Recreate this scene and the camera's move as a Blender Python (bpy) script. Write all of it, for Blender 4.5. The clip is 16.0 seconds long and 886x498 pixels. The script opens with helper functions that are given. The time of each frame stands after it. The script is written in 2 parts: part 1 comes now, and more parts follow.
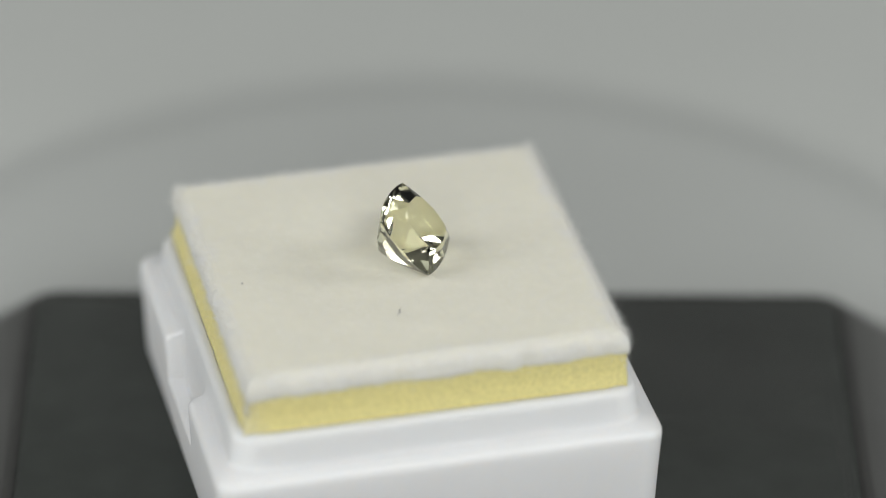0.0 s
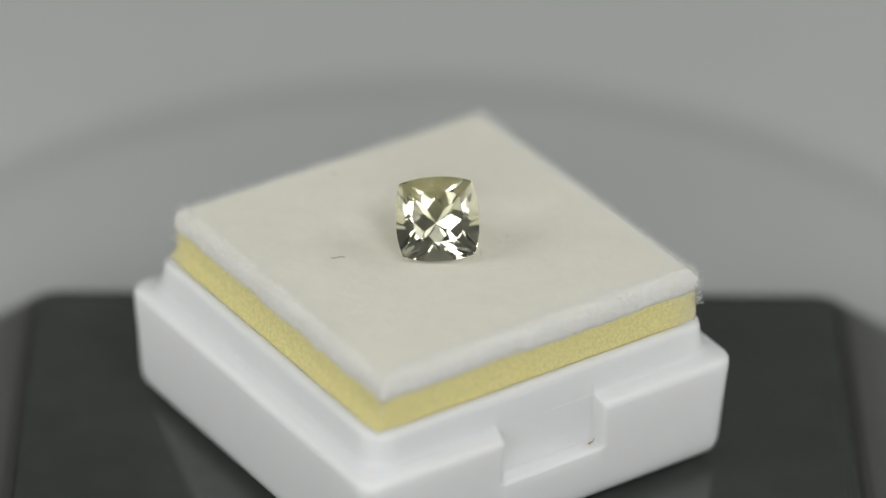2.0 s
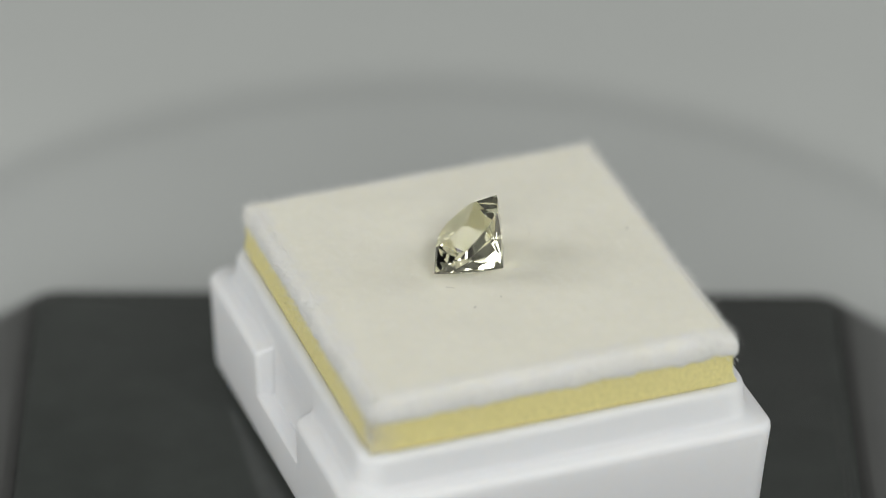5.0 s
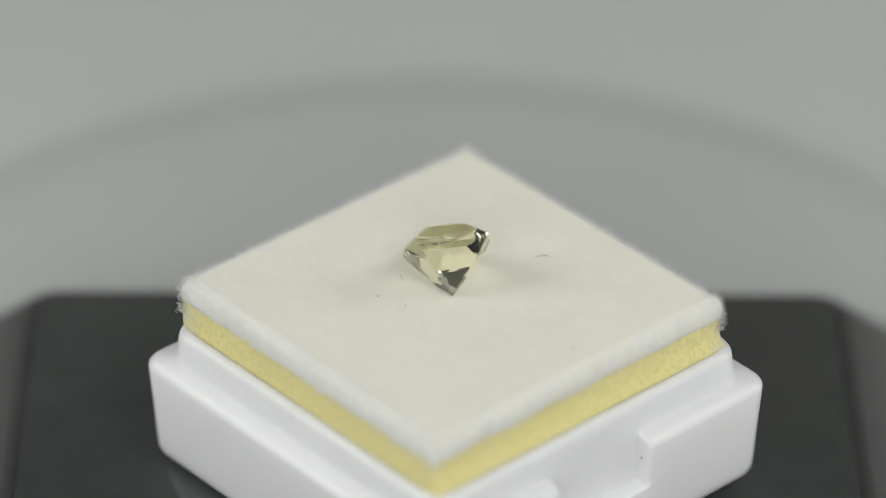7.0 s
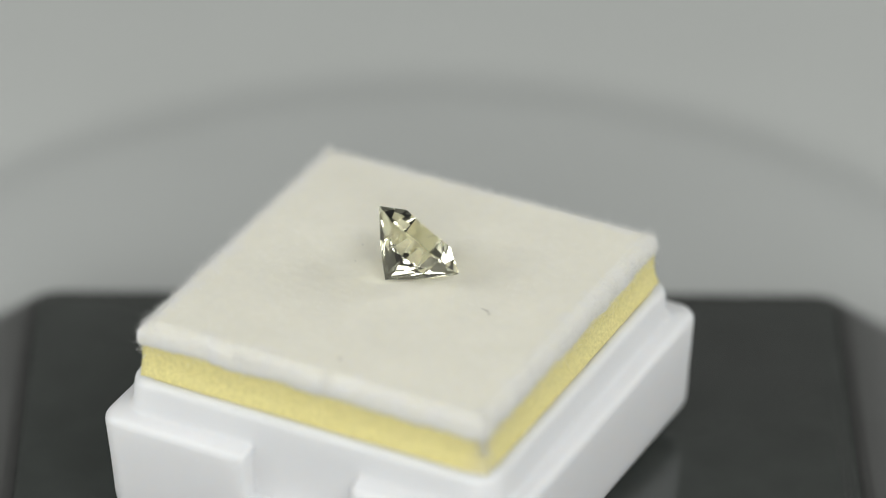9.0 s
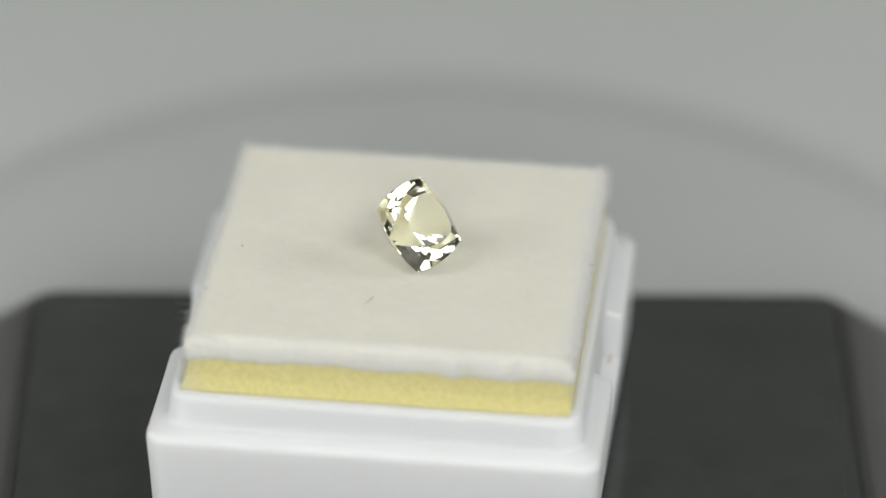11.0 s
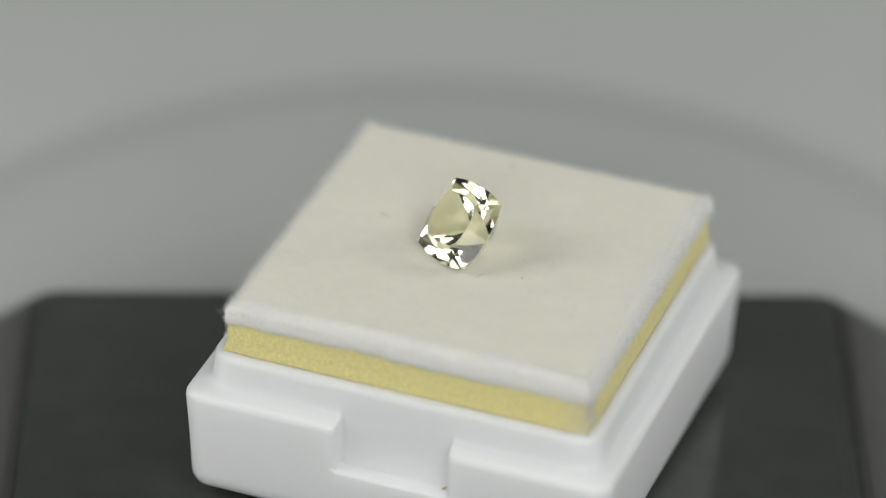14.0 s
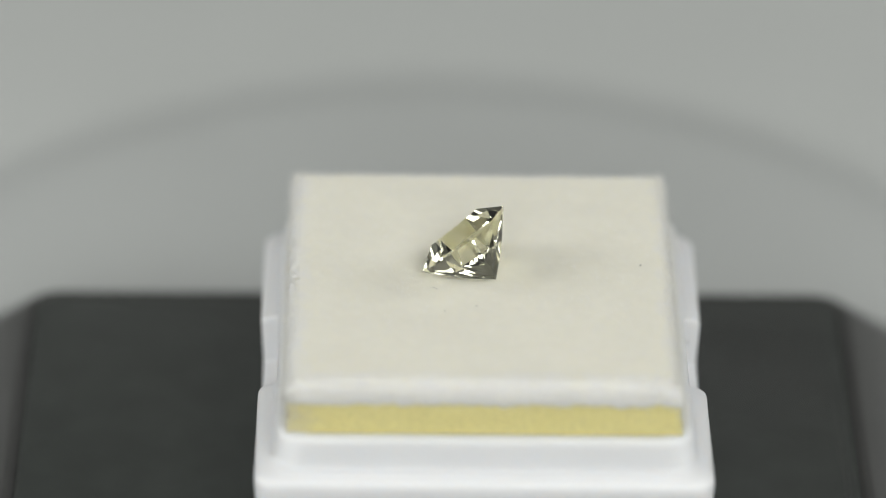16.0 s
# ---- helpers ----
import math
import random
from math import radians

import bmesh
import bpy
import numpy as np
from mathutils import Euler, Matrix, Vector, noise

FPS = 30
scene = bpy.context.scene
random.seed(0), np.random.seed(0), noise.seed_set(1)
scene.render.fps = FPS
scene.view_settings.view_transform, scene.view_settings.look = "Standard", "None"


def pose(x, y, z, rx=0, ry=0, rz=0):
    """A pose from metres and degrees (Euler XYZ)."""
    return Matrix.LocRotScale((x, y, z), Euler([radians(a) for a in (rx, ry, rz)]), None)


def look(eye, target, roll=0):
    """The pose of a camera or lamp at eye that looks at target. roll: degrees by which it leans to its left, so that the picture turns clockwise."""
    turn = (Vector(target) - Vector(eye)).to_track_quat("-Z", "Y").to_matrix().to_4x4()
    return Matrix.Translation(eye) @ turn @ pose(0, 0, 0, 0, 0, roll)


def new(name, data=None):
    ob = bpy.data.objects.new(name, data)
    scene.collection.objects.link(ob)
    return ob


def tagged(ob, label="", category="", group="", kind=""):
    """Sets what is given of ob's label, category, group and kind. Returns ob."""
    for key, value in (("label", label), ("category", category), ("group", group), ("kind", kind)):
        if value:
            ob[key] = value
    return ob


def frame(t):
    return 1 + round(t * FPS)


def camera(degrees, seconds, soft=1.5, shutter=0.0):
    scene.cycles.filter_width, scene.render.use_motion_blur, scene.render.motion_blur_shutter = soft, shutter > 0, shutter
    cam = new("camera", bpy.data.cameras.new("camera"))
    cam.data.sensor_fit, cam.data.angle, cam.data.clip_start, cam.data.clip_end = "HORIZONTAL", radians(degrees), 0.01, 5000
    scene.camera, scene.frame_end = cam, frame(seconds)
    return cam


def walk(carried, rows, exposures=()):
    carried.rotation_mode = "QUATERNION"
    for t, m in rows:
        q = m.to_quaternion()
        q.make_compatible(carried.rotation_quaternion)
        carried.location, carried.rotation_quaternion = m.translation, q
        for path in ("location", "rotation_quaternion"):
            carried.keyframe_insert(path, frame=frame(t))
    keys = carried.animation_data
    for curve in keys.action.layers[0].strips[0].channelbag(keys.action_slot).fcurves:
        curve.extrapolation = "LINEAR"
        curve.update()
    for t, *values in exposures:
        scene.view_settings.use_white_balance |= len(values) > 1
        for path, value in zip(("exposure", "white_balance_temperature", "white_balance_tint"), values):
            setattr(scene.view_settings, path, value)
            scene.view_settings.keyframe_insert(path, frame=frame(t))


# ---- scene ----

MM = 0.001

# ---- camera: stands still on its tripod ----
cam = camera(11.0, 16.0, soft=1.0)
EYE = Vector((-2.782, -265.867, 185.327)) * MM
YAW, PITCH, ROLL = radians(0.6437), radians(-32.463), 0.660
AIM = Vector((math.sin(YAW) * math.cos(PITCH), math.cos(YAW) * math.cos(PITCH), math.sin(PITCH)))
STAND = look(EYE, EYE + AIM, ROLL)
# the camera's own exposure drifts as the bright stone turns
METER = [(0.0, 0.10), (0.5, 0.10), (1.0, 0.20), (1.5, 0.17), (2.0, -0.05), (2.5, -0.03), (3.0, 0.02), (3.5, -0.02), (4.0, -0.03), (4.5, -0.05), (5.0, 0.06),
         (5.5, 0.17), (6.0, 0.23), (6.5, 0.10), (7.0, 0.10), (7.5, 0.08), (8.0, 0.08), (8.5, 0.14), (9.0, 0.19), (9.7, 0.16), (10.4, 0.10), (11.0, 0.16),
         (11.5, 0.20), (12.0, 0.14), (12.5, -0.06), (13.0, -0.02), (13.5, -0.02), (14.0, -0.02), (14.5, -0.04), (15.0, -0.05), (15.5, 0.06), (16.0, 0.17)]
walk(cam, [(0.0, STAND), (16.0, STAND)], METER)
cam.data.dof.use_dof = True
cam.data.dof.focus_distance = 0.3145
cam.data.dof.aperture_fstop = 12.0

# ---- world and lamps: a white table in an added dim room, lit by soft panels round the camera ----
world = bpy.data.worlds.new("world")
world.use_nodes = True
scene.world = world
world.node_tree.nodes["Background"].inputs["Color"].default_value = (0.9, 0.95, 1.0, 1)
world.node_tree.nodes["Background"].inputs["Strength"].default_value = 0.02


def area_lamp(name, eye, target, sx, sy, watts, colour=(0.972, 0.985, 0.972)):
    data = bpy.data.lights.new(name, "AREA")
    data.shape, data.size, data.size_y, data.energy, data.color = "RECTANGLE", sx, sy, watts, colour
    ob = new(name, data)
    ob.matrix_world = look(eye, target)
    return ob


area_lamp("lamp_panel_west", (-0.36, -0.06, 0.26), (0, 0, 0), 0.22, 0.25, 0.685)
area_lamp("lamp_panel_east", (0.185, -0.275, 0.36), (0, 0, 0), 0.20, 0.185, 0.66)
area_lamp("lamp_panel_front", (-0.05, -0.50, 0.25), (0, 0, 0), 0.54, 0.185, 1.245)
area_lamp("lamp_panel_side", (0.42, 0.04, 0.26), (0, 0, 0), 0.22, 0.25, 0.50)


# ---- materials ----
def material(name, colour, rough=0.5, metal=0.0, noise_size=0.0, tint=0.0, bump=0.0, bump_size=0.0, **more):
    m = bpy.data.materials.new(name)
    m.use_nodes = True
    nt = m.node_tree
    b = nt.nodes["Principled BSDF"]
    b.inputs["Base Color"].default_value = (*colour, 1)
    b.inputs["Roughness"].default_value = rough
    b.inputs["Metallic"].default_value = metal
    for k, v in more.items():
        b.inputs[k.replace("_", " ")].default_value = v
    co = nt.nodes.new("ShaderNodeTexCoord")
    if tint:
        n1 = nt.nodes.new("ShaderNodeTexNoise")
        n1.inputs["Scale"].default_value = 1 / noise_size
        n1.inputs["Detail"].default_value = 5
        n2 = nt.nodes.new("ShaderNodeTexNoise")
        n2.inputs["Scale"].default_value = 0.13 / noise_size
        n2.inputs["Detail"].default_value = 2
        add = nt.nodes.new("ShaderNodeMath")
        add.operation = "ADD"
        rng = nt.nodes.new("ShaderNodeMapRange")
        rng.inputs["From Min"].default_value, rng.inputs["From Max"].default_value = 0.6, 1.4
        rng.inputs["To Min"].default_value, rng.inputs["To Max"].default_value = 1 - tint, 1 + tint
        mul = nt.nodes.new("ShaderNodeVectorMath")
        mul.operation = "SCALE"
        mul.inputs[0].default_value = colour
        for n in (n1, n2):
            nt.links.new(co.outputs["Object"], n.inputs["Vector"])
        nt.links.new(n1.outputs["Fac"], add.inputs[0])
        nt.links.new(n2.outputs["Fac"], add.inputs[1])
        nt.links.new(add.outputs[0], rng.inputs["Value"])
        nt.links.new(rng.outputs["Result"], mul.inputs["Scale"])
        nt.links.new(mul.outputs["Vector"], b.inputs["Base Color"])
    if bump:
        nb = nt.nodes.new("ShaderNodeTexNoise")
        nb.inputs["Scale"].default_value = 1 / bump_size
        nb.inputs["Detail"].default_value = 4
        bp = nt.nodes.new("ShaderNodeBump")
        bp.inputs["Strength"].default_value = bump
        bp.inputs["Distance"].default_value = bump_size * 0.5
        nt.links.new(co.outputs["Object"], nb.inputs["Vector"])
        nt.links.new(nb.outputs["Fac"], bp.inputs["Height"])
        nt.links.new(bp.outputs["Normal"], b.inputs["Normal"])
    return m


PAPER = material("white_paper", (0.56, 0.575, 0.555), 0.8, 0, 0.02, 0.02, 0.1, 0.0006)
WALL_GREY = material("unseen_wall_grey", (0.38, 0.38, 0.372), 0.9, 0, 0.05, 0.05, 0.2, 0.002)
TRAY = material("pale_plastic", (0.52, 0.535, 0.52), 0.55, 0, 0.01, 0.02, 0.1, 0.0004)
BLACK = material("black_plastic", (0.067, 0.067, 0.065), 0.38, 0, 0.002, 0.15, 0.15, 0.0003)
GLOSS = material("black_acrylic", (0.052, 0.057, 0.053), 0.05, 0, 0.004, 0.2)
PLASTIC = material("white_polystyrene", (0.83, 0.83, 0.838), 0.45, 0, 0.003, 0.012, 0.04, 0.0004, Subsurface_Weight=0.8, Subsurface_Scale=0.0022)
PLASTIC.node_tree.nodes["Principled BSDF"].inputs["Subsurface Radius"].default_value = (1.0, 0.95, 0.9)
FOAM = material("yellow_foam", (0.77, 0.69, 0.31), 0.95, 0, 0.00003, 0.19, 0.8, 0.0002, Subsurface_Weight=0.5, Subsurface_Scale=0.0008)
FLOCK = material("white_flock", (0.828, 0.802, 0.692), 1.0, 0, 0.0009, 0.03, 0.06, 0.0003, Subsurface_Weight=0.4, Subsurface_Scale=0.0006)


def whiter_edge(m, inner, outer):
    """The glue shows through the middle of the sheet; its border is whiter."""
    nt = m.node_tree
    b = nt.nodes["Principled BSDF"]
    old = b.inputs["Base Color"].links[0].from_socket
    co, sep, ax, ay, mx = (nt.nodes.new(k) for k in ("ShaderNodeTexCoord", "ShaderNodeSeparateXYZ", "ShaderNodeMath", "ShaderNodeMath", "ShaderNodeMath"))
    ax.operation, ay.operation, mx.operation = "ABSOLUTE", "ABSOLUTE", "MAXIMUM"
    rng = nt.nodes.new("ShaderNodeMapRange")
    rng.inputs["From Min"].default_value, rng.inputs["From Max"].default_value = inner, outer
    rag = nt.nodes.new("ShaderNodeTexNoise")
    rag.inputs["Scale"].default_value = 700
    wob = nt.nodes.new("ShaderNodeMath")
    wob.operation = "MULTIPLY_ADD"
    wob.inputs[1].default_value, wob.inputs[2].default_value = 0.0024, -0.0012
    add = nt.nodes.new("ShaderNodeMath")
    mix = nt.nodes.new("ShaderNodeMix")
    mix.data_type = "RGBA"
    nt.links.new(co.outputs["Object"], sep.inputs[0])
    nt.links.new(co.outputs["Object"], rag.inputs["Vector"])
    nt.links.new(sep.outputs["X"], ax.inputs[0])
    nt.links.new(sep.outputs["Y"], ay.inputs[0])
    nt.links.new(ax.outputs[0], mx.inputs[0])
    nt.links.new(ay.outputs[0], mx.inputs[1])
    nt.links.new(rag.outputs["Fac"], wob.inputs[0])
    nt.links.new(mx.outputs[0], add.inputs[0])
    nt.links.new(wob.outputs[0], add.inputs[1])
    nt.links.new(add.outputs[0], rng.inputs["Value"])
    nt.links.new(rng.outputs["Result"], mix.inputs["Factor"])
    nt.links.new(old, mix.inputs["A"])
    mix.inputs["B"].default_value = (0.79, 0.78, 0.752, 1)
    nt.links.new(mix.outputs["Result"], b.inputs["Base Color"])


whiter_edge(FLOCK, 0.0117, 0.0133)


def worn_ends(m):
    """Two opposite corners of the foam are torn thin, pale and pitted."""
    nt = m.node_tree
    b = nt.nodes["Principled BSDF"]
    old = b.inputs["Base Color"].links[0].from_socket
    co, sep = nt.nodes.new("ShaderNodeTexCoord"), nt.nodes.new("ShaderNodeSeparateXYZ")
    add, ab, pit = (nt.nodes.new("ShaderNodeMath") for _ in range(3))
    ab.operation, pit.operation = "ABSOLUTE", "MULTIPLY_ADD"
    pit.inputs[1].default_value = 0.004
    rag = nt.nodes.new("ShaderNodeTexNoise")
    rag.inputs["Scale"].default_value, rag.inputs["Detail"].default_value = 2600, 3
    rng, mix = nt.nodes.new("ShaderNodeMapRange"), nt.nodes.new("ShaderNodeMix")
    rng.inputs["From Min"].default_value, rng.inputs["From Max"].default_value = 0.0262, 0.0290
    mix.data_type = "RGBA"
    nt.links.new(co.outputs["Object"], sep.inputs[0])
    nt.links.new(co.outputs["Object"], rag.inputs["Vector"])
    nt.links.new(sep.outputs["X"], add.inputs[0])
    nt.links.new(sep.outputs["Y"], add.inputs[1])
    nt.links.new(add.outputs[0], ab.inputs[0])
    nt.links.new(rag.outputs["Fac"], pit.inputs[0])
    nt.links.new(ab.outputs[0], pit.inputs[2])
    nt.links.new(pit.outputs[0], rng.inputs["Value"])
    nt.links.new(rng.outputs["Result"], mix.inputs["Factor"])
    nt.links.new(old, mix.inputs["A"])
    mix.inputs["B"].default_value = (0.66, 0.61, 0.41, 1)
    nt.links.new(mix.outputs["Result"], b.inputs["Base Color"])


worn_ends(FOAM)
for soft_stuff in (FOAM, FLOCK):
    soft_stuff.node_tree.nodes["Principled BSDF"].inputs["Subsurface Radius"].default_value = (1.0, 0.95, 0.8)
FIBRE = material("white_fibre", (0.91, 0.905, 0.885), 0.9)


def let_through(m, share):
    """Thin threads pass light on."""
    nt = m.node_tree
    b, out = nt.nodes["Principled BSDF"], nt.nodes["Material Output"]
    tr, mix = nt.nodes.new("ShaderNodeBsdfTranslucent"), nt.nodes.new("ShaderNodeMixShader")
    tr.inputs["Color"].default_value = b.inputs["Base Color"].default_value
    mix.inputs["Fac"].default_value = share
    nt.links.new(b.outputs[0], mix.inputs[1])
    nt.links.new(tr.outputs[0], mix.inputs[2])
    nt.links.new(mix.outputs[0], out.inputs["Surface"])


let_through(FIBRE, 0.5)
CELL = material("shiny_foam_skin", (0.78, 0.72, 0.42), 0.12)
LINT = material("dark_lint", (0.16, 0.15, 0.15), 0.9)
DIRT = material("brown_speck", (0.56, 0.40, 0.20), 0.9)
GEM = material("pale_yellow_crystal", (1.0, 0.982, 0.75), 0.0, 0, IOR=1.55, Transmission_Weight=1.0)


# ---- mesh helpers ----
def mesh_object(name, bm, mat, parent=None, label="", smooth=True):
    me = bpy.data.meshes.new(name)
    bmesh.ops.recalc_face_normals(bm, faces=bm.faces)
    bm.to_mesh(me)
    bm.free()
    me.materials.append(mat)
    for p in me.polygons:
        p.use_smooth = smooth
    ob = new(name, me)
    if parent:
        ob.parent = parent
    if label:
        tagged(ob, label)
    return ob


def part(name, bm, mat, parent, label="", smooth=True):
    return mesh_object(name, bm, mat, parent, label, smooth)


def ring(hx, hy, r, z, n=8, cx=0.0, cy=0.0):
    """Points of a rounded rectangle, in millimetres."""
    pts = []
    for k, (sx, sy) in enumerate(((1, 1), (-1, 1), (-1, -1), (1, -1))):
        for i in range(n + 1):
            a = radians(90 * k + 90 * i / n)
            pts.append(Vector((cx + sx * (hx - r) + r * math.cos(a), cy + sy * (hy - r) + r * math.sin(a), z)) * MM)
    return pts


def loft(bm, rings, close_first=True, close_last=True):
    """Skins the rings; with both ends open, the last ring joins the first, as in a hoop."""
    rows = [[bm.verts.new(p) for p in r] for r in rings]
    n = len(rows[0])
    hoop = [(rows[-1], rows[0])] if not (close_first or close_last) else []
    for a, b in list(zip(rows, rows[1:])) + hoop:
        for i in range(n):
            bm.faces.new((a[i], a[(i + 1) % n], b[(i + 1) % n], b[i]))
    if close_first:
        bm.faces.new(list(reversed(rows[0])))
    if close_last:
        bm.faces.new(rows[-1])
    return rows


def box_mesh(x0, x1, y0, y1, z0, z1):
    bm = bmesh.new()
    bmesh.ops.create_cube(bm, size=1)
    for v in bm.verts:
        v.co = Vector(((x0 + x1) / 2 + v.co.x * (x1 - x0), (y0 + y1) / 2 + v.co.y * (y1 - y0), (z0 + z1) / 2 + v.co.z * (z1 - z0)))
    return bm


def strand(bm, p, d, length, width, bend, steps=3):
    """A thin tapering fibre from p along d."""
    side = d.cross(Vector((random.uniform(-1, 1), random.uniform(-1, 1), random.uniform(-1, 1)))).normalized()
    last = None
    for i in range(steps + 1):
        f = i / steps
        c = p + d * (length * f) + bend * (length * f * f)
        w = width * (1 - 0.75 * f)
        here = (bm.verts.new(c - side * w), bm.verts.new(c + side * w))
        if last:
            bm.faces.new((last[0], last[1], here[1], here[0]))
        last = here


def curl(bm, c, radius, sweep, width):
    """A torn cell strut: a small bent band round c, in millimetres."""
    a = Vector((random.gauss(0, 1), random.gauss(0, 1), random.gauss(0, 1))).normalized()
    u = a.orthogonal().normalized()
    w = a.cross(u)
    last = None
    for i in range(7):
        f = sweep * i / 6
        d = u * math.cos(f) + w * math.sin(f)
        p = c + d * radius * (1 + 0.25 * math.sin(2.3 * f))
        here = [bm.verts.new(q * MM) for q in (p + a * width, p - d * width, p - a * width)]
        if last:
            for k in range(3):
                bm.faces.new((last[k], last[(k + 1) % 3], here[(k + 1) % 3], here[k]))
        last = here


# ---- setting: flat table surface, added walls and ceiling out of view ----
FLOOR_Z = -9.0


def build_setting():
    bm = bmesh.new()
    xs = [-0.7 + 0.1 * i for i in range(15)]
    grid = [[bm.verts.new((x, y, FLOOR_Z * MM)) for x in xs] for y in xs]
    for r, u in zip(grid, grid[1:]):
        for i in range(len(xs) - 1):
            bm.faces.new((r[i], r[i + 1], u[i + 1], u[i]))
    tagged(mesh_object("floor", bm, PAPER), "pale grey matt table surface", "floor", kind="structure")
    # unseen enclosure, added for dim bounce light and dark reflections in the stone
    z0, z1 = FLOOR_Z * MM - 0.02, 0.75
    for name, b in (("wall_west", (-0.72, -0.70, -0.70, 0.7, z0, z1)), ("wall_east", (0.70, 0.72, -0.70, 0.7, z0, z1)),
                    ("wall_south", (-0.72, 0.72, -0.72, -0.70, z0, z1)), ("wall_north", (-0.72, 0.72, 0.7, 0.72, z0, z1))):
        tagged(mesh_object(name, box_mesh(*b), WALL_GREY, smooth=False), "unseen grey wall added to set bounce light and reflections", "wall", kind="structure")
    tagged(mesh_object("ceiling", box_mesh(-0.72, 0.72, -0.72, 0.72, z1, z1 + 0.02), WALL_GREY, smooth=False),
           "unseen grey ceiling added to set bounce light and reflections", "ceiling", kind="structure")


def build_tray():
    bm = bmesh.new()
    cx, cy, ax, by = -0.3, -7.0, 57.5, 72.5

    def oval(inset, z):
        return [Vector((cx + (ax - inset) * math.cos(a), cy + (by - inset) * math.sin(a), z)) * MM
                for a in (2 * math.pi * i / 128 for i in range(128))]
    tray = tagged(new("round_tray"), "pale grey oval plastic base tray under the black stand", "tray")
    loft(bm, [oval(4.0, FLOOR_Z), oval(0.8, FLOOR_Z), oval(0.1, FLOOR_Z + 0.2), oval(0, -8.5), oval(0.15, -8.12), oval(0.4, -8.0), oval(0.9, -7.99), oval(1.1, -8.02), oval(1.15, -8.3), oval(4.0, -8.3)],
         False, False)
    part("rim", bm, TRAY, tray, "rounded pale grey rim")
    bm = bmesh.new()
    loft(bm, [oval(1.16, -8.5), oval(1.16, -8.06), oval(1.3, -8.0), oval(6, -8.0)])
    part("surface", bm, TRAY, tray, "flat pale grey tray surface")


def build_stand():
    stand = tagged(new("turntable_stand"), "black square turntable stand with glossy top and sloping sides", "turntable")
    cy, h = -10.4, 29.5
    bm = bmesh.new()
    loft(bm, [ring(h + 7.2, h + 7.2, 4.0, -8.0, cy=cy), ring(h + 7.2, h + 7.2, 4.0, -7.4, cy=cy), ring(h + 0.95, h + 0.95, 2.6, -0.45, cy=cy),
              ring(h + 0.6, h + 0.6, 2.4, -0.2, cy=cy), ring(h + 0.25, h + 0.25, 2.2, -0.35, cy=cy), ring(h + 0.1, h + 0.1, 2.2, -0.45, cy=cy),
              ring(h - 1, h - 1, 2.2, -0.5, cy=cy)])
    part("housing", bm, BLACK, stand, "matt black sloping plastic housing")
    bm = bmesh.new()
    loft(bm, [ring(h - 0.1, h - 0.1, 2.0, -0.5, cy=cy), ring(h - 0.1, h - 0.1, 2.0, -0.2, cy=cy), ring(h - 0.3, h - 0.3, 1.9, 0.0, cy=cy)])
    part("top_plate", bm, GLOSS, stand, "glossy black acrylic top plate")


# ---- the turning things; all are built round the box's own centre ----
def build_gem_box():
    gem_box = tagged(new("gem_box"), "white plastic gem display box base with stepped rim, lid off", "box")
    bm = bmesh.new()
    levels = [(0.42, 13.7), (0.5, 14.45), (0.75, 14.85), (1.2, 15.06), (1.8, 15.12), (4.5, 15.24), (4.64, 15.245), (4.72, 15.25), (4.77, 15.25), (4.8, 15.255), (4.9, 15.26),
              (7.75, 15.38), (8.05, 15.35), (8.28, 15.23), (8.42, 15.03), (8.5, 14.75)]
    inward = {4.64: 15.2, 4.72: 15.05, 4.77: 14.8, 4.8: 14.2, 4.9: 14.07}
    across = ((4.6, 0.0), (4.3, 0.03), (4.14, 0.12), (4.06, 0.3), (4.0, 0.8), (3.95, 1.0), (3.7, 1.0), (1.2, 1.0))
    columns = list(across) + [(-y, f) for y, f in reversed(across)]

    def notched(h, r, z, deep):
        """A ring from the north-east corner round by west, pressed in where the west and east sides are notched."""
        base = ring(h, h, r, z)
        side = [Vector((h + (deep - h) * f, y, z)) * MM for y, f in columns]
        return base[:18] + [Vector((-p.x, p.y, p.z)) for p in side] + base[18:] + list(reversed(side))

    rings = []
    for k, (z, h) in enumerate(levels):
        r = 1.0 + 0.5 * min(1, z / 1.2) - (0.15 if 7 < z < 8.51 else 0)
        deep = inward.get(z, 14.07 if 4.9 < z < 8.51 else h) 
        rings.append(notched(h, r, z, deep))
    # the neck that holds the pad, down to the floor of its well
    neck = [(14.46, 8.55), (14.3, 8.63), (14.17, 8.75), (14.09, 8.95), (14.04, 9.3), (13.97, 10.35), (13.91, 10.66),
            (13.77, 10.9), (13.55, 11.02), (13.3, 11.03), (13.14, 10.95), (13.02, 10.6), (12.75, 8.55)]
    rings += [notched(h, min(1.8, 1.2 + (h - 12.75)), z, min(h, 14.055 - 0.02 * (z - 8.5))) for h, z in neck]
    loft(bm, rings)
    body = part("body", bm, PLASTIC, gem_box, "white moulded plastic body with raised rim and grip notches")
    wn = body.modifiers.new("normals", "WEIGHTED_NORMAL")
    wn.weight = 80
    return gem_box


def wavy(a, seed):
    return noise.noise(Vector((a * 0.35, seed, 0.3))) * 0.6 + noise.noise(Vector((a * 1.4, seed, 5.3))) * 0.35


def dish(x, y):
    """The sheet's border stands a little higher than its middle."""
    f = min(1.0, max(0.0, (math.hypot(x, y) - 3.5) / 6.0))
    return 0.1 * f * f * (3 - 2 * f)


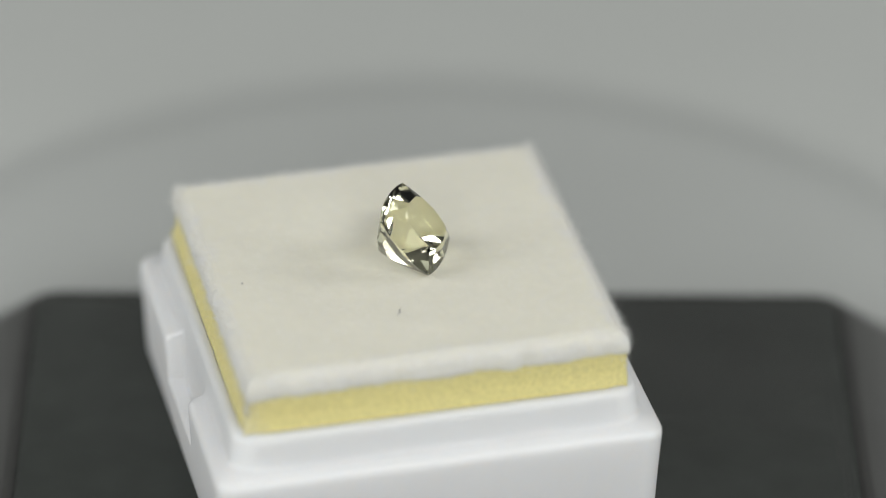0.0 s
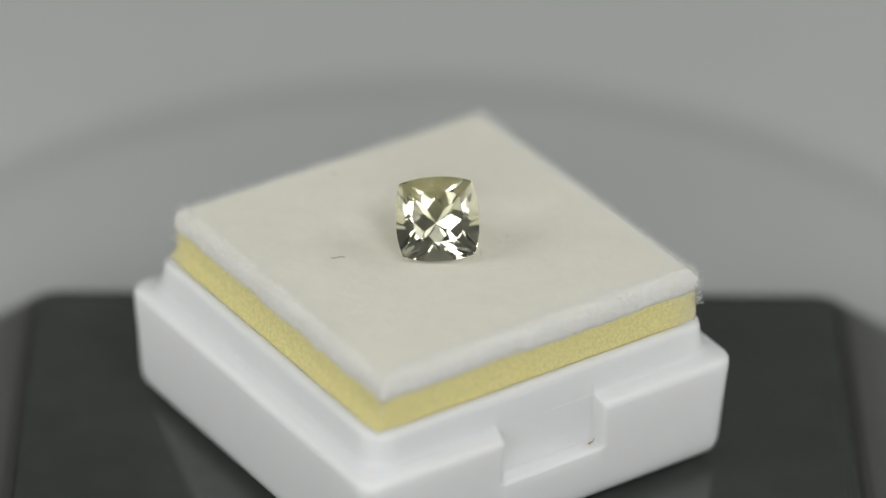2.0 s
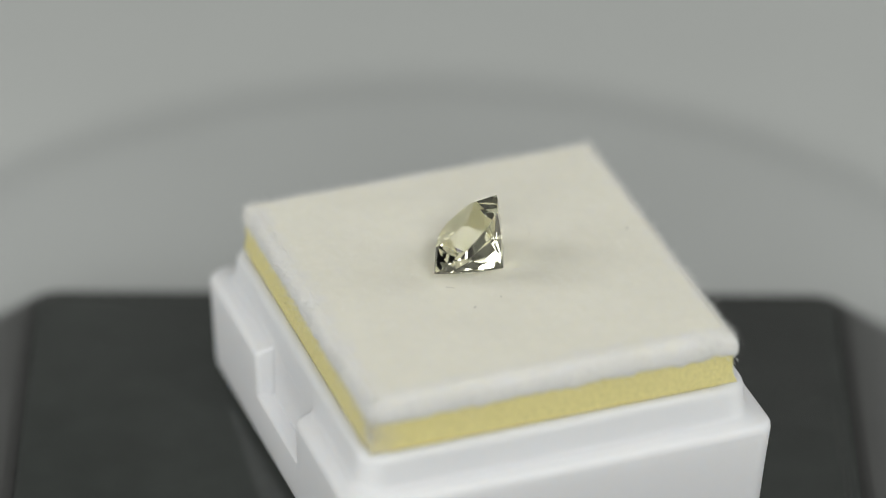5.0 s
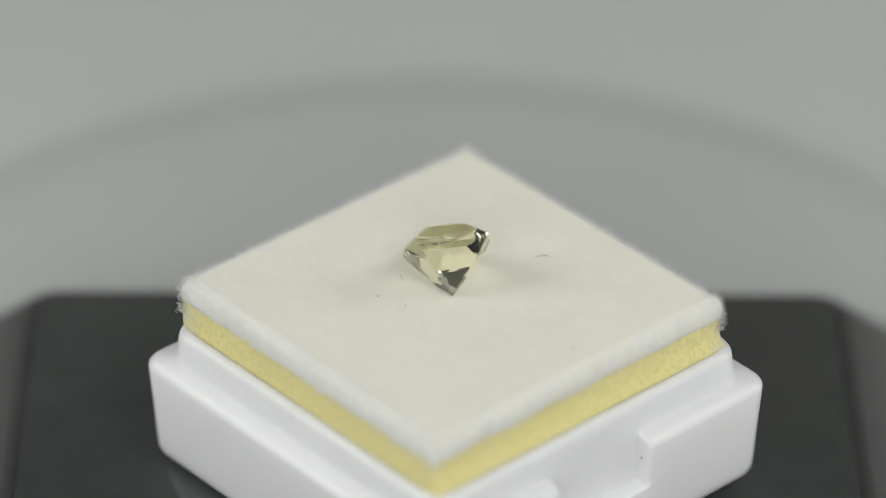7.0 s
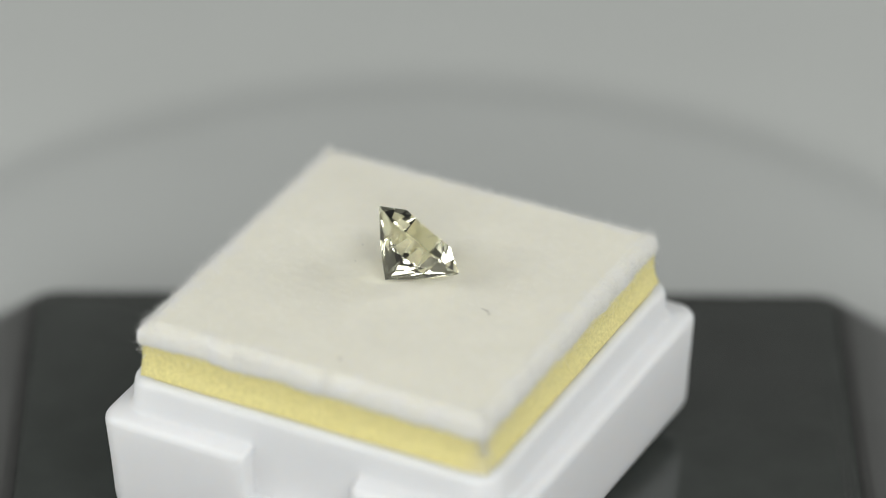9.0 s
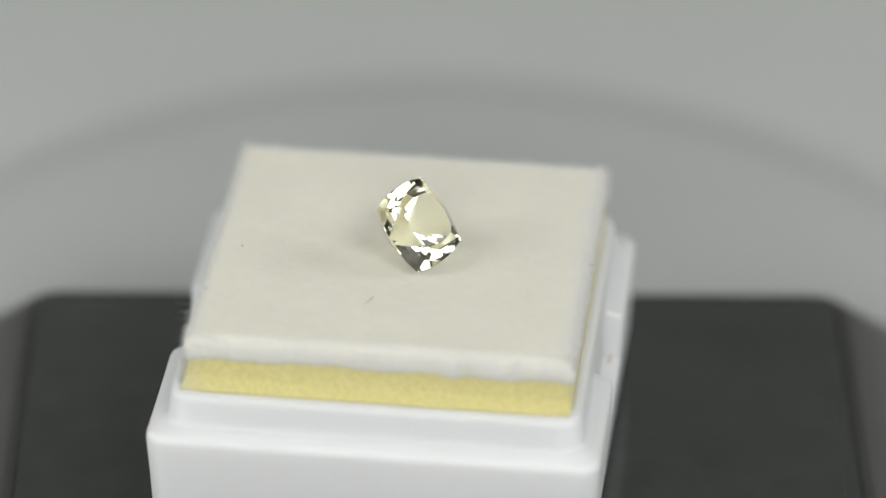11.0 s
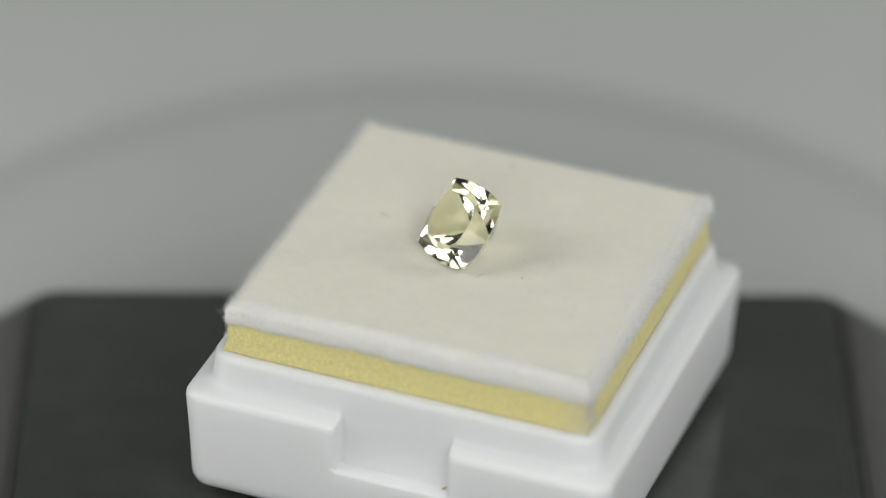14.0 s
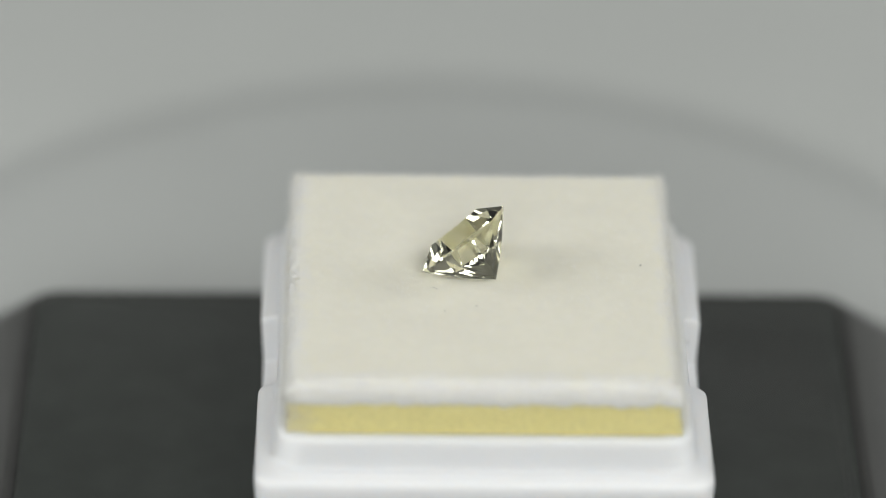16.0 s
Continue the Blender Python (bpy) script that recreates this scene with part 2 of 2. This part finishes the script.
def brow(e):
    """The drop of the sheet's rounded border, e from its edge."""
    return 0.95 * (1 - math.sqrt(1 - (1 - e / 0.85) ** 2)) if e < 0.85 else 0.0


def build_pad():
    pad = tagged(new("display_pad"), "yellow foam pad with white flocked top, frayed edges", "pad")
    # foam slab
    bm = bmesh.new()
    rings = []
    for z, h in ((8.58, 12.7), (10.4, 12.9), (10.8, 13.14), (11.15, 13.16), (11.6, 13.06), (12.2, 12.99), (12.8, 12.98), (13.3, 12.98), (13.75, 12.9)):
        row = []
        for k in range(4):
            ux, uy = ((1, 0), (0, 1), (-1, 0), (0, -1))[k]
            for i in range(90):
                f = -1 + 2 * i / 90
                w = 0.05 * noise.noise(Vector((f * 9 + 17 * k, z * 1.3, 2.0)))
                e = h + w
                s = f * h
                seat = -0.2 * min(1.0, max(0.0, (11.7 - z) / 0.6))  # the foot sits square in the rim
                row.append(Vector((ux * e - uy * s + seat, uy * e + ux * s + seat, z)) * MM)
        rings.append(row)
    loft(bm, rings)
    part("foam", bm, FOAM, pad, "open-cell yellow foam slab")
    # glassy cell walls that catch the light
    bm = bmesh.new()
    for i in range(1800):
        ux, uy = ((1, 0), (0, 1), (-1, 0), (0, -1))[random.randrange(4)]
        f = random.uniform(-12.8, 12.8)
        c = Vector((ux * 13.0 - uy * f, uy * 13.0 + ux * f, random.uniform(11.0, 13.2)))
        size = random.uniform(0.02, 0.055) * (1.5 if random.random() < 0.06 else 1)
        tri = [c + Vector((random.gauss(0, 1), random.gauss(0, 1), random.gauss(0, 1))) * size for _ in range(3)]
        bm.faces.new([bm.verts.new(p * MM) for p in tri])
    glints = part("cell_walls", bm, CELL, pad, "shiny torn cell walls of the foam", smooth=False)
    tagged(glints, kind="stuff")
    # flocked sheet
    bm = bmesh.new()
    h = 13.1
    inset = (0.0, 0.03, 0.08, 0.15, 0.24, 0.35, 0.48, 0.64, 0.82)
    xs = [-h + a for a in inset] + [-12.2 + 24.4 * i / 140 for i in range(141)] + [h - a for a in reversed(inset)]
    n = len(xs) - 1
    top = {}
    for i in range(n + 1):
        for j in range(n + 1):
            x, y = xs[i], xs[j]
            e = min(h - abs(x), h - abs(y))
            corner = 0.08 * math.exp(-((h - abs(x)) + (h - abs(y))) / 2.5)
            z = 15.02 + dish(x, y) - brow(e) - corner + 0.04 * noise.noise(Vector((x * 0.5, y * 0.5, 1))) + 0.014 * noise.noise(Vector((x * 2.3, y * 2.3, 4)))
            q = 0.13 * noise.noise(Vector((x * 0.9, y * 0.9, 9))) + 0.06 * noise.noise(Vector((x * 3.1, y * 3.1, 2)))
            sx = x + (q if abs(x) > h - 0.3 else 0) * (1 if x > 0 else -1)
            sy = y + (q if abs(y) > h - 0.3 else 0) * (1 if y > 0 else -1)
            top[i, j] = bm.verts.new(Vector((sx, sy, z)) * MM)
    for i in range(n):
        for j in range(n):
            bm.faces.new((top[i, j], top[i + 1, j], top[i + 1, j + 1], top[i, j + 1]))
    loop = [(i, 0) for i in range(n)] + [(n, j) for j in range(n)] + [(i, n) for i in range(n, 0, -1)] + [(0, j) for j in range(n, 0, -1)]
    prev = [top[k] for k in loop]
    for depth, out in ((0.35, 0.01), (0.7, -0.02), (0.95, -0.1), (1.02, -0.2), (1.03, -0.35)):
        cur = []
        for a, k in enumerate(loop):
            p = top[k].co / MM
            d = Vector(((1 if p.x > 0 else -1) * (abs(p.x) > h - 0.4), (1 if p.y > 0 else -1) * (abs(p.y) > h - 0.4), 0))
            seed = 3.0 * (k[0] == 0) + 7.0 * (k[1] == 0) + 11.0 * (k[0] == n)
            low = 13.3 + 0.36 * wavy((p.x + p.y * 1.0), seed)
            z = p.z + (low - p.z) * depth
            cur.append(bm.verts.new(Vector((p.x + d.x * out, p.y + d.y * out, z)) * MM))
        m = len(cur)
        for a in range(m):
            bm.faces.new((prev[a], prev[(a + 1) % m], cur[(a + 1) % m], cur[a]))
        prev = cur
    bm.faces.new(prev)
    part("flocked_sheet", bm, FLOCK, pad, "off-white flocked sheet glued on the foam")
    # fuzz
    bm = bmesh.new()
    for i in range(52000):
        k = random.randrange(4)
        ux, uy = ((1, 0), (0, 1), (-1, 0), (0, -1))[k]
        s = random.uniform(-13.1, 13.1)
        dens = noise.noise(Vector((s * 0.5, k * 9.1, 0)))
        if random.random() > 0.75 + 0.5 * dens:
            continue
        if random.random() < 0.35:
            z, out, rise = random.uniform(13.4, 14.2), 13.06, 0.1
        else:
            e = 0.8 * random.random() ** 1.5
            z, out, rise = 15.1 - brow(e), h - e, 0.1 + 1.1 * e
        p = Vector((ux * out - uy * s, uy * out + ux * s, z)) * MM
        tuft = noise.noise(Vector((s * 2.3, k * 5.7, z * 1.6)))
        lift = noise.noise(Vector((s * 2.9, k * 3.3, z * 1.6 + 7)))
        d = Vector((ux - uy * tuft * 1.6 + random.gauss(0, 0.35), uy + ux * tuft * 1.6 + random.gauss(0, 0.35), rise + lift * 0.9 + random.gauss(0, 0.3))).normalized()
        size = random.uniform(0.1, 0.32) * (1.5 if random.random() < 0.1 + 0.3 * max(0, dens) else 1) * (1.0 if rise < 0.5 else 0.7)
        if random.random() < 0.04:
            size *= 2.0
        strand(bm, p, d, size * MM, random.uniform(0.006, 0.012) * MM, Vector((random.gauss(0, 0.5), random.gauss(0, 0.5), random.gauss(0, 0.5))))
    fuzz = part("edge_fuzz", bm, FIBRE, pad, "loose white fibres along the edges")
    tagged(fuzz, kind="stuff")
    bm = bmesh.new()
    for i in range(9000):
        x, y = random.uniform(-12.8, 12.8), random.uniform(-12.8, 12.8)
        e = min(h - abs(x), h - abs(y))
        z = 15.0 + dish(x, y) - brow(e)
        d = Vector((random.gauss(0, 0.6), random.gauss(0, 0.6), 0.6)).normalized()
        strand(bm, Vector((x, y, z)) * MM, d, random.uniform(0.06, 0.16) * MM, 0.012 * MM, Vector((0, 0, 0)), 1)
    nap = part("nap", bm, FIBRE, pad, "short white flock nap")
    tagged(nap, kind="stuff")
    # frayed foam cells at the corners
    bm = bmesh.new()
    for cx, cy, count in ((13.05, 13.05, 150), (-13.05, -13.05, 110), (-13.05, 13.05, 40), (13.05, -13.05, 20)):
        for i in range(count):
            p = Vector((cx - math.copysign(abs(random.gauss(0, 0.3)), cx), cy - math.copysign(abs(random.gauss(0, 0.3)), cy), random.uniform(12.3, 14.3)))
            p += Vector((cx, cy, 0)).normalized() * abs(random.gauss(0, 0.22))
            curl(bm, p, random.uniform(0.05, 0.14), random.uniform(2.5, 6.0), random.uniform(0.014, 0.026))
    fray = part("frayed_corner", bm, FIBRE, pad, "torn foam strands at the corners")
    tagged(fray, kind="stuff")
    for ob in pad.children:
        ob.data.transform(Matrix.Translation((0.2 * MM, 0.2 * MM, 0)))
    return pad


def build_gem():
    """Square cushion cut: each facet is one plane that cuts the rough."""
    bm = bmesh.new()
    bmesh.ops.create_cube(bm, size=12 * MM)

    def cut(az, slope, dist):
        """slope: angle of the facet to the girdle plane; dist: from the stone's centre."""
        a, s = radians(az), radians(slope)
        no = Vector((math.sin(s) * math.cos(a), math.sin(s) * math.sin(a), math.cos(s)))
        geom = bm.verts[:] + bm.edges[:] + bm.faces[:]
        bmesh.ops.bisect_plane(bm, geom=geom, plane_co=no * (dist * MM), plane_no=no, clear_outer=True, dist=1e-7)
        rim = [e for e in bm.edges if e.is_boundary]
        if rim:
            bmesh.ops.holes_fill(bm, edges=rim, sides=0)

    # girdle: four bulging sides and clipped corners
    def facet(az, slope, plan, z, up):
        """A facet through the girdle's line at that height: plan is its distance from the axis there."""
        a = radians(slope)
        cut(az, slope if up else 180 - slope, plan * math.sin(a) + z * math.cos(a))

    for k in range(4):
        for off, d in ((0, 2.86), (-5.5, 2.905), (5.5, 2.905), (-11, 3.05), (11, 3.05), (45, 3.665), (36, 3.65), (54, 3.65)):
            cut(90 * k + off, 90, d)
    for k in range(4):
        # pavilion: breaks under the girdle, two rows of side and corner facets, kites that meet in the culet
        for off in (-11, 11):
            facet(90 * k + off, 52, 1.669, 1.55, False)
        for off in (-5.5, 5.5):
            facet(90 * k + off, 58, 2.80, 0.1, False)
        for off in (-20, 20):
            facet(90 * k + off, 59, 2.99, 0.1, False)
        for off in (-24, 24):
            facet(90 * k + off, 50, 3.13, 0.02, False)
        for off in (-8, 8):
            facet(90 * k + 45 + off, 45.5, 1.98, 1.594, False)
        for off in (-11, 11):
            facet(90 * k + 45 + off, 57, 3.52, 0.06, False)
        facet(90 * k + 45, 41.6, 0.0, 3.37, False)
        facet(90 * k, 47.0, 0.0, 3.37, False)
        # crown: two wide breaks a side that reach the table, a kite on each corner
        for off in (-9, 9):
            facet(90 * k + off, 42, 2.965, 0.12, True)
        for off in (-18, 18):
            facet(90 * k + 45 + off, 41, 3.42, 0.12, True)
        facet(90 * k + 45, 33, 3.64, 0.12, True)
    cut(0, 0, 1.22)
    # lay it over on its pavilion
    nrm = Vector((0.736, 0.163, 0.657)).normalized()
    ex = Vector((-1.28, 4.96, 0.2))
    ex = (ex - nrm * ex.dot(nrm)).normalized()
    ey = nrm.cross(ex)
    lay = Matrix((ex, ey, nrm)).transposed().to_4x4()
    lay.translation = (Vector((1.15, 0.885, 17.5)) - ex * 0.27 + nrm * 0.04 - Vector((0, 0, 0.13))) * MM
    bmesh.ops.recalc_face_normals(bm, faces=bm.faces)
    kinds = {"table": [], "crown": [], "girdle": [], "pavilion": []}
    for f in bm.faces:
        up = f.normal.z
        kinds["table" if up > 0.99 else "crown" if up > 0.1 else "girdle" if up > -0.1 else "pavilion"].append([v.co.copy() for v in f.verts])
    bm.free()
    gem = tagged(new("gemstone"), "pale yellow faceted cushion-cut gemstone lying tilted on the pad", "gemstone")
    m = pose(0, 0, 0, 0, 0, -45) @ lay @ Matrix.Diagonal((1.0, 1.025, 1.0, 1))
    for name, faces in kinds.items():
        verts, polys = [], []
        for f in faces:
            polys.append(range(len(verts), len(verts) + len(f)))
            verts += [m @ p for p in f]
        fb = bmesh.new()
        made = [fb.verts.new(p) for p in verts]
        for p in polys:
            fb.faces.new([made[i] for i in p])
        bmesh.ops.remove_doubles(fb, verts=fb.verts, dist=0.002 * MM)
        me = bpy.data.meshes.new(name)
        fb.to_mesh(me)
        fb.free()
        me.materials.append(GEM)
        new(name, me).parent = gem
    return gem


def build_lint(spots):
    out = []
    for pts, width, name, label, mat in spots:
        bm = bmesh.new()
        rows = []
        pts = [Vector(p) for p in pts]
        for i, p in enumerate(pts):
            d = (pts[min(i + 1, len(pts) - 1)] - pts[max(i - 1, 0)]).normalized()
            s = d.cross(Vector((0.1, 0.2, 1))).normalized()
            u = s.cross(d)
            rows.append([(p + (s * math.cos(a) + u * math.sin(a)) * width) * MM for a in (0, 1.57, 3.14, 4.71)])
        loft(bm, rows)
        ob = mesh_object(name, bm, mat)
        out.append(tagged(ob, label, "lint", group="lint on the pad"))
    return out


build_setting()
build_tray()
build_stand()
GEM_BOX = build_gem_box()
PAD = build_pad()
STONE = build_gem()
Z = 15.06
DARK = "tiny dark lint fibre lying on the white pad"
LINTS = build_lint([
    ([(-1.4, -7.35, Z + 0.06), (-1.15, -7.1, Z + 0.12), (-1.1, -6.8, Z + 0.15), (-0.95, -6.5, Z + 0.07)], 0.018, "lint_fibre", DARK, LINT),
    ([(2.97, 2.05, Z - 0.08), (3.3, 1.92, Z), (3.55, 1.75, Z), (3.79, 1.67, Z - 0.08)], 0.011, "lint_fibre", DARK, LINT),
    ([(-0.5, -8.1, Z + 0.06), (-0.9, -7.9, Z + 0.12), (-0.8, -7.5, Z + 0.12), (-0.4, -7.4, Z + 0.06)], 0.011, "lint_fibre", "tiny pale curled lint fibre on the white pad", FIBRE),
    ([(-10.8, -1.05, Z + 0.09), (-10.74, -0.95, Z + 0.11)], 0.045, "lint_speck", "tiny dark speck on the white pad", LINT),
    ([(2.64, 4.55, Z), (2.68, 4.63, Z)], 0.035, "lint_speck", "tiny dark speck on the white pad", LINT),
    ([(0.5, 3.95, Z), (0.56, 4.02, Z)], 0.03, "lint_speck", "tiny dark speck on the white pad", LINT),
    ([(14.5, 3.46, 4.9), (14.5, 3.6, 4.93), (14.5, 3.72, 4.98)], 0.1, "dirt_speck", "tiny tan smear in the box notch", DIRT),
    ([(14.6, 3.72, 5.02), (14.62, 3.8, 5.12), (14.62, 3.84, 5.26)], 0.026, "dirt_speck", "tiny dark speck in the box notch", LINT),
    ([(-14.5, -3.98, 6.7), (-14.6, -3.98, 6.8)], 0.06, "dirt_speck", "tiny dark grey speck on the box side", LINT),
])


# ---- what turns ----
def motions():
    """The box and what lies on it turn clockwise, 34.56 degrees a second, a little off centre and out of true."""
    rows = []
    for i in range(65):
        t = 0.25 * i
        a = radians(-31.938 - 34.56 * t)
        place = Matrix.Rotation(a, 4, "Z") @ Vector((-2.784 * MM, -1.3345 * MM, 0.0))
        lean = Vector((-radians(0.915), -radians(-0.488), 1)).normalized()
        turn = Matrix.Rotation(a, 4, "Z") @ Vector((0, 0, 1)).rotation_difference(lean).to_matrix().to_4x4() @ Matrix.Rotation(radians(45), 4, "Z")
        rows.append((t, Matrix.Translation(place) @ turn))
    for thing in (GEM_BOX, PAD, STONE, *LINTS):
        walk(thing, rows)


motions()
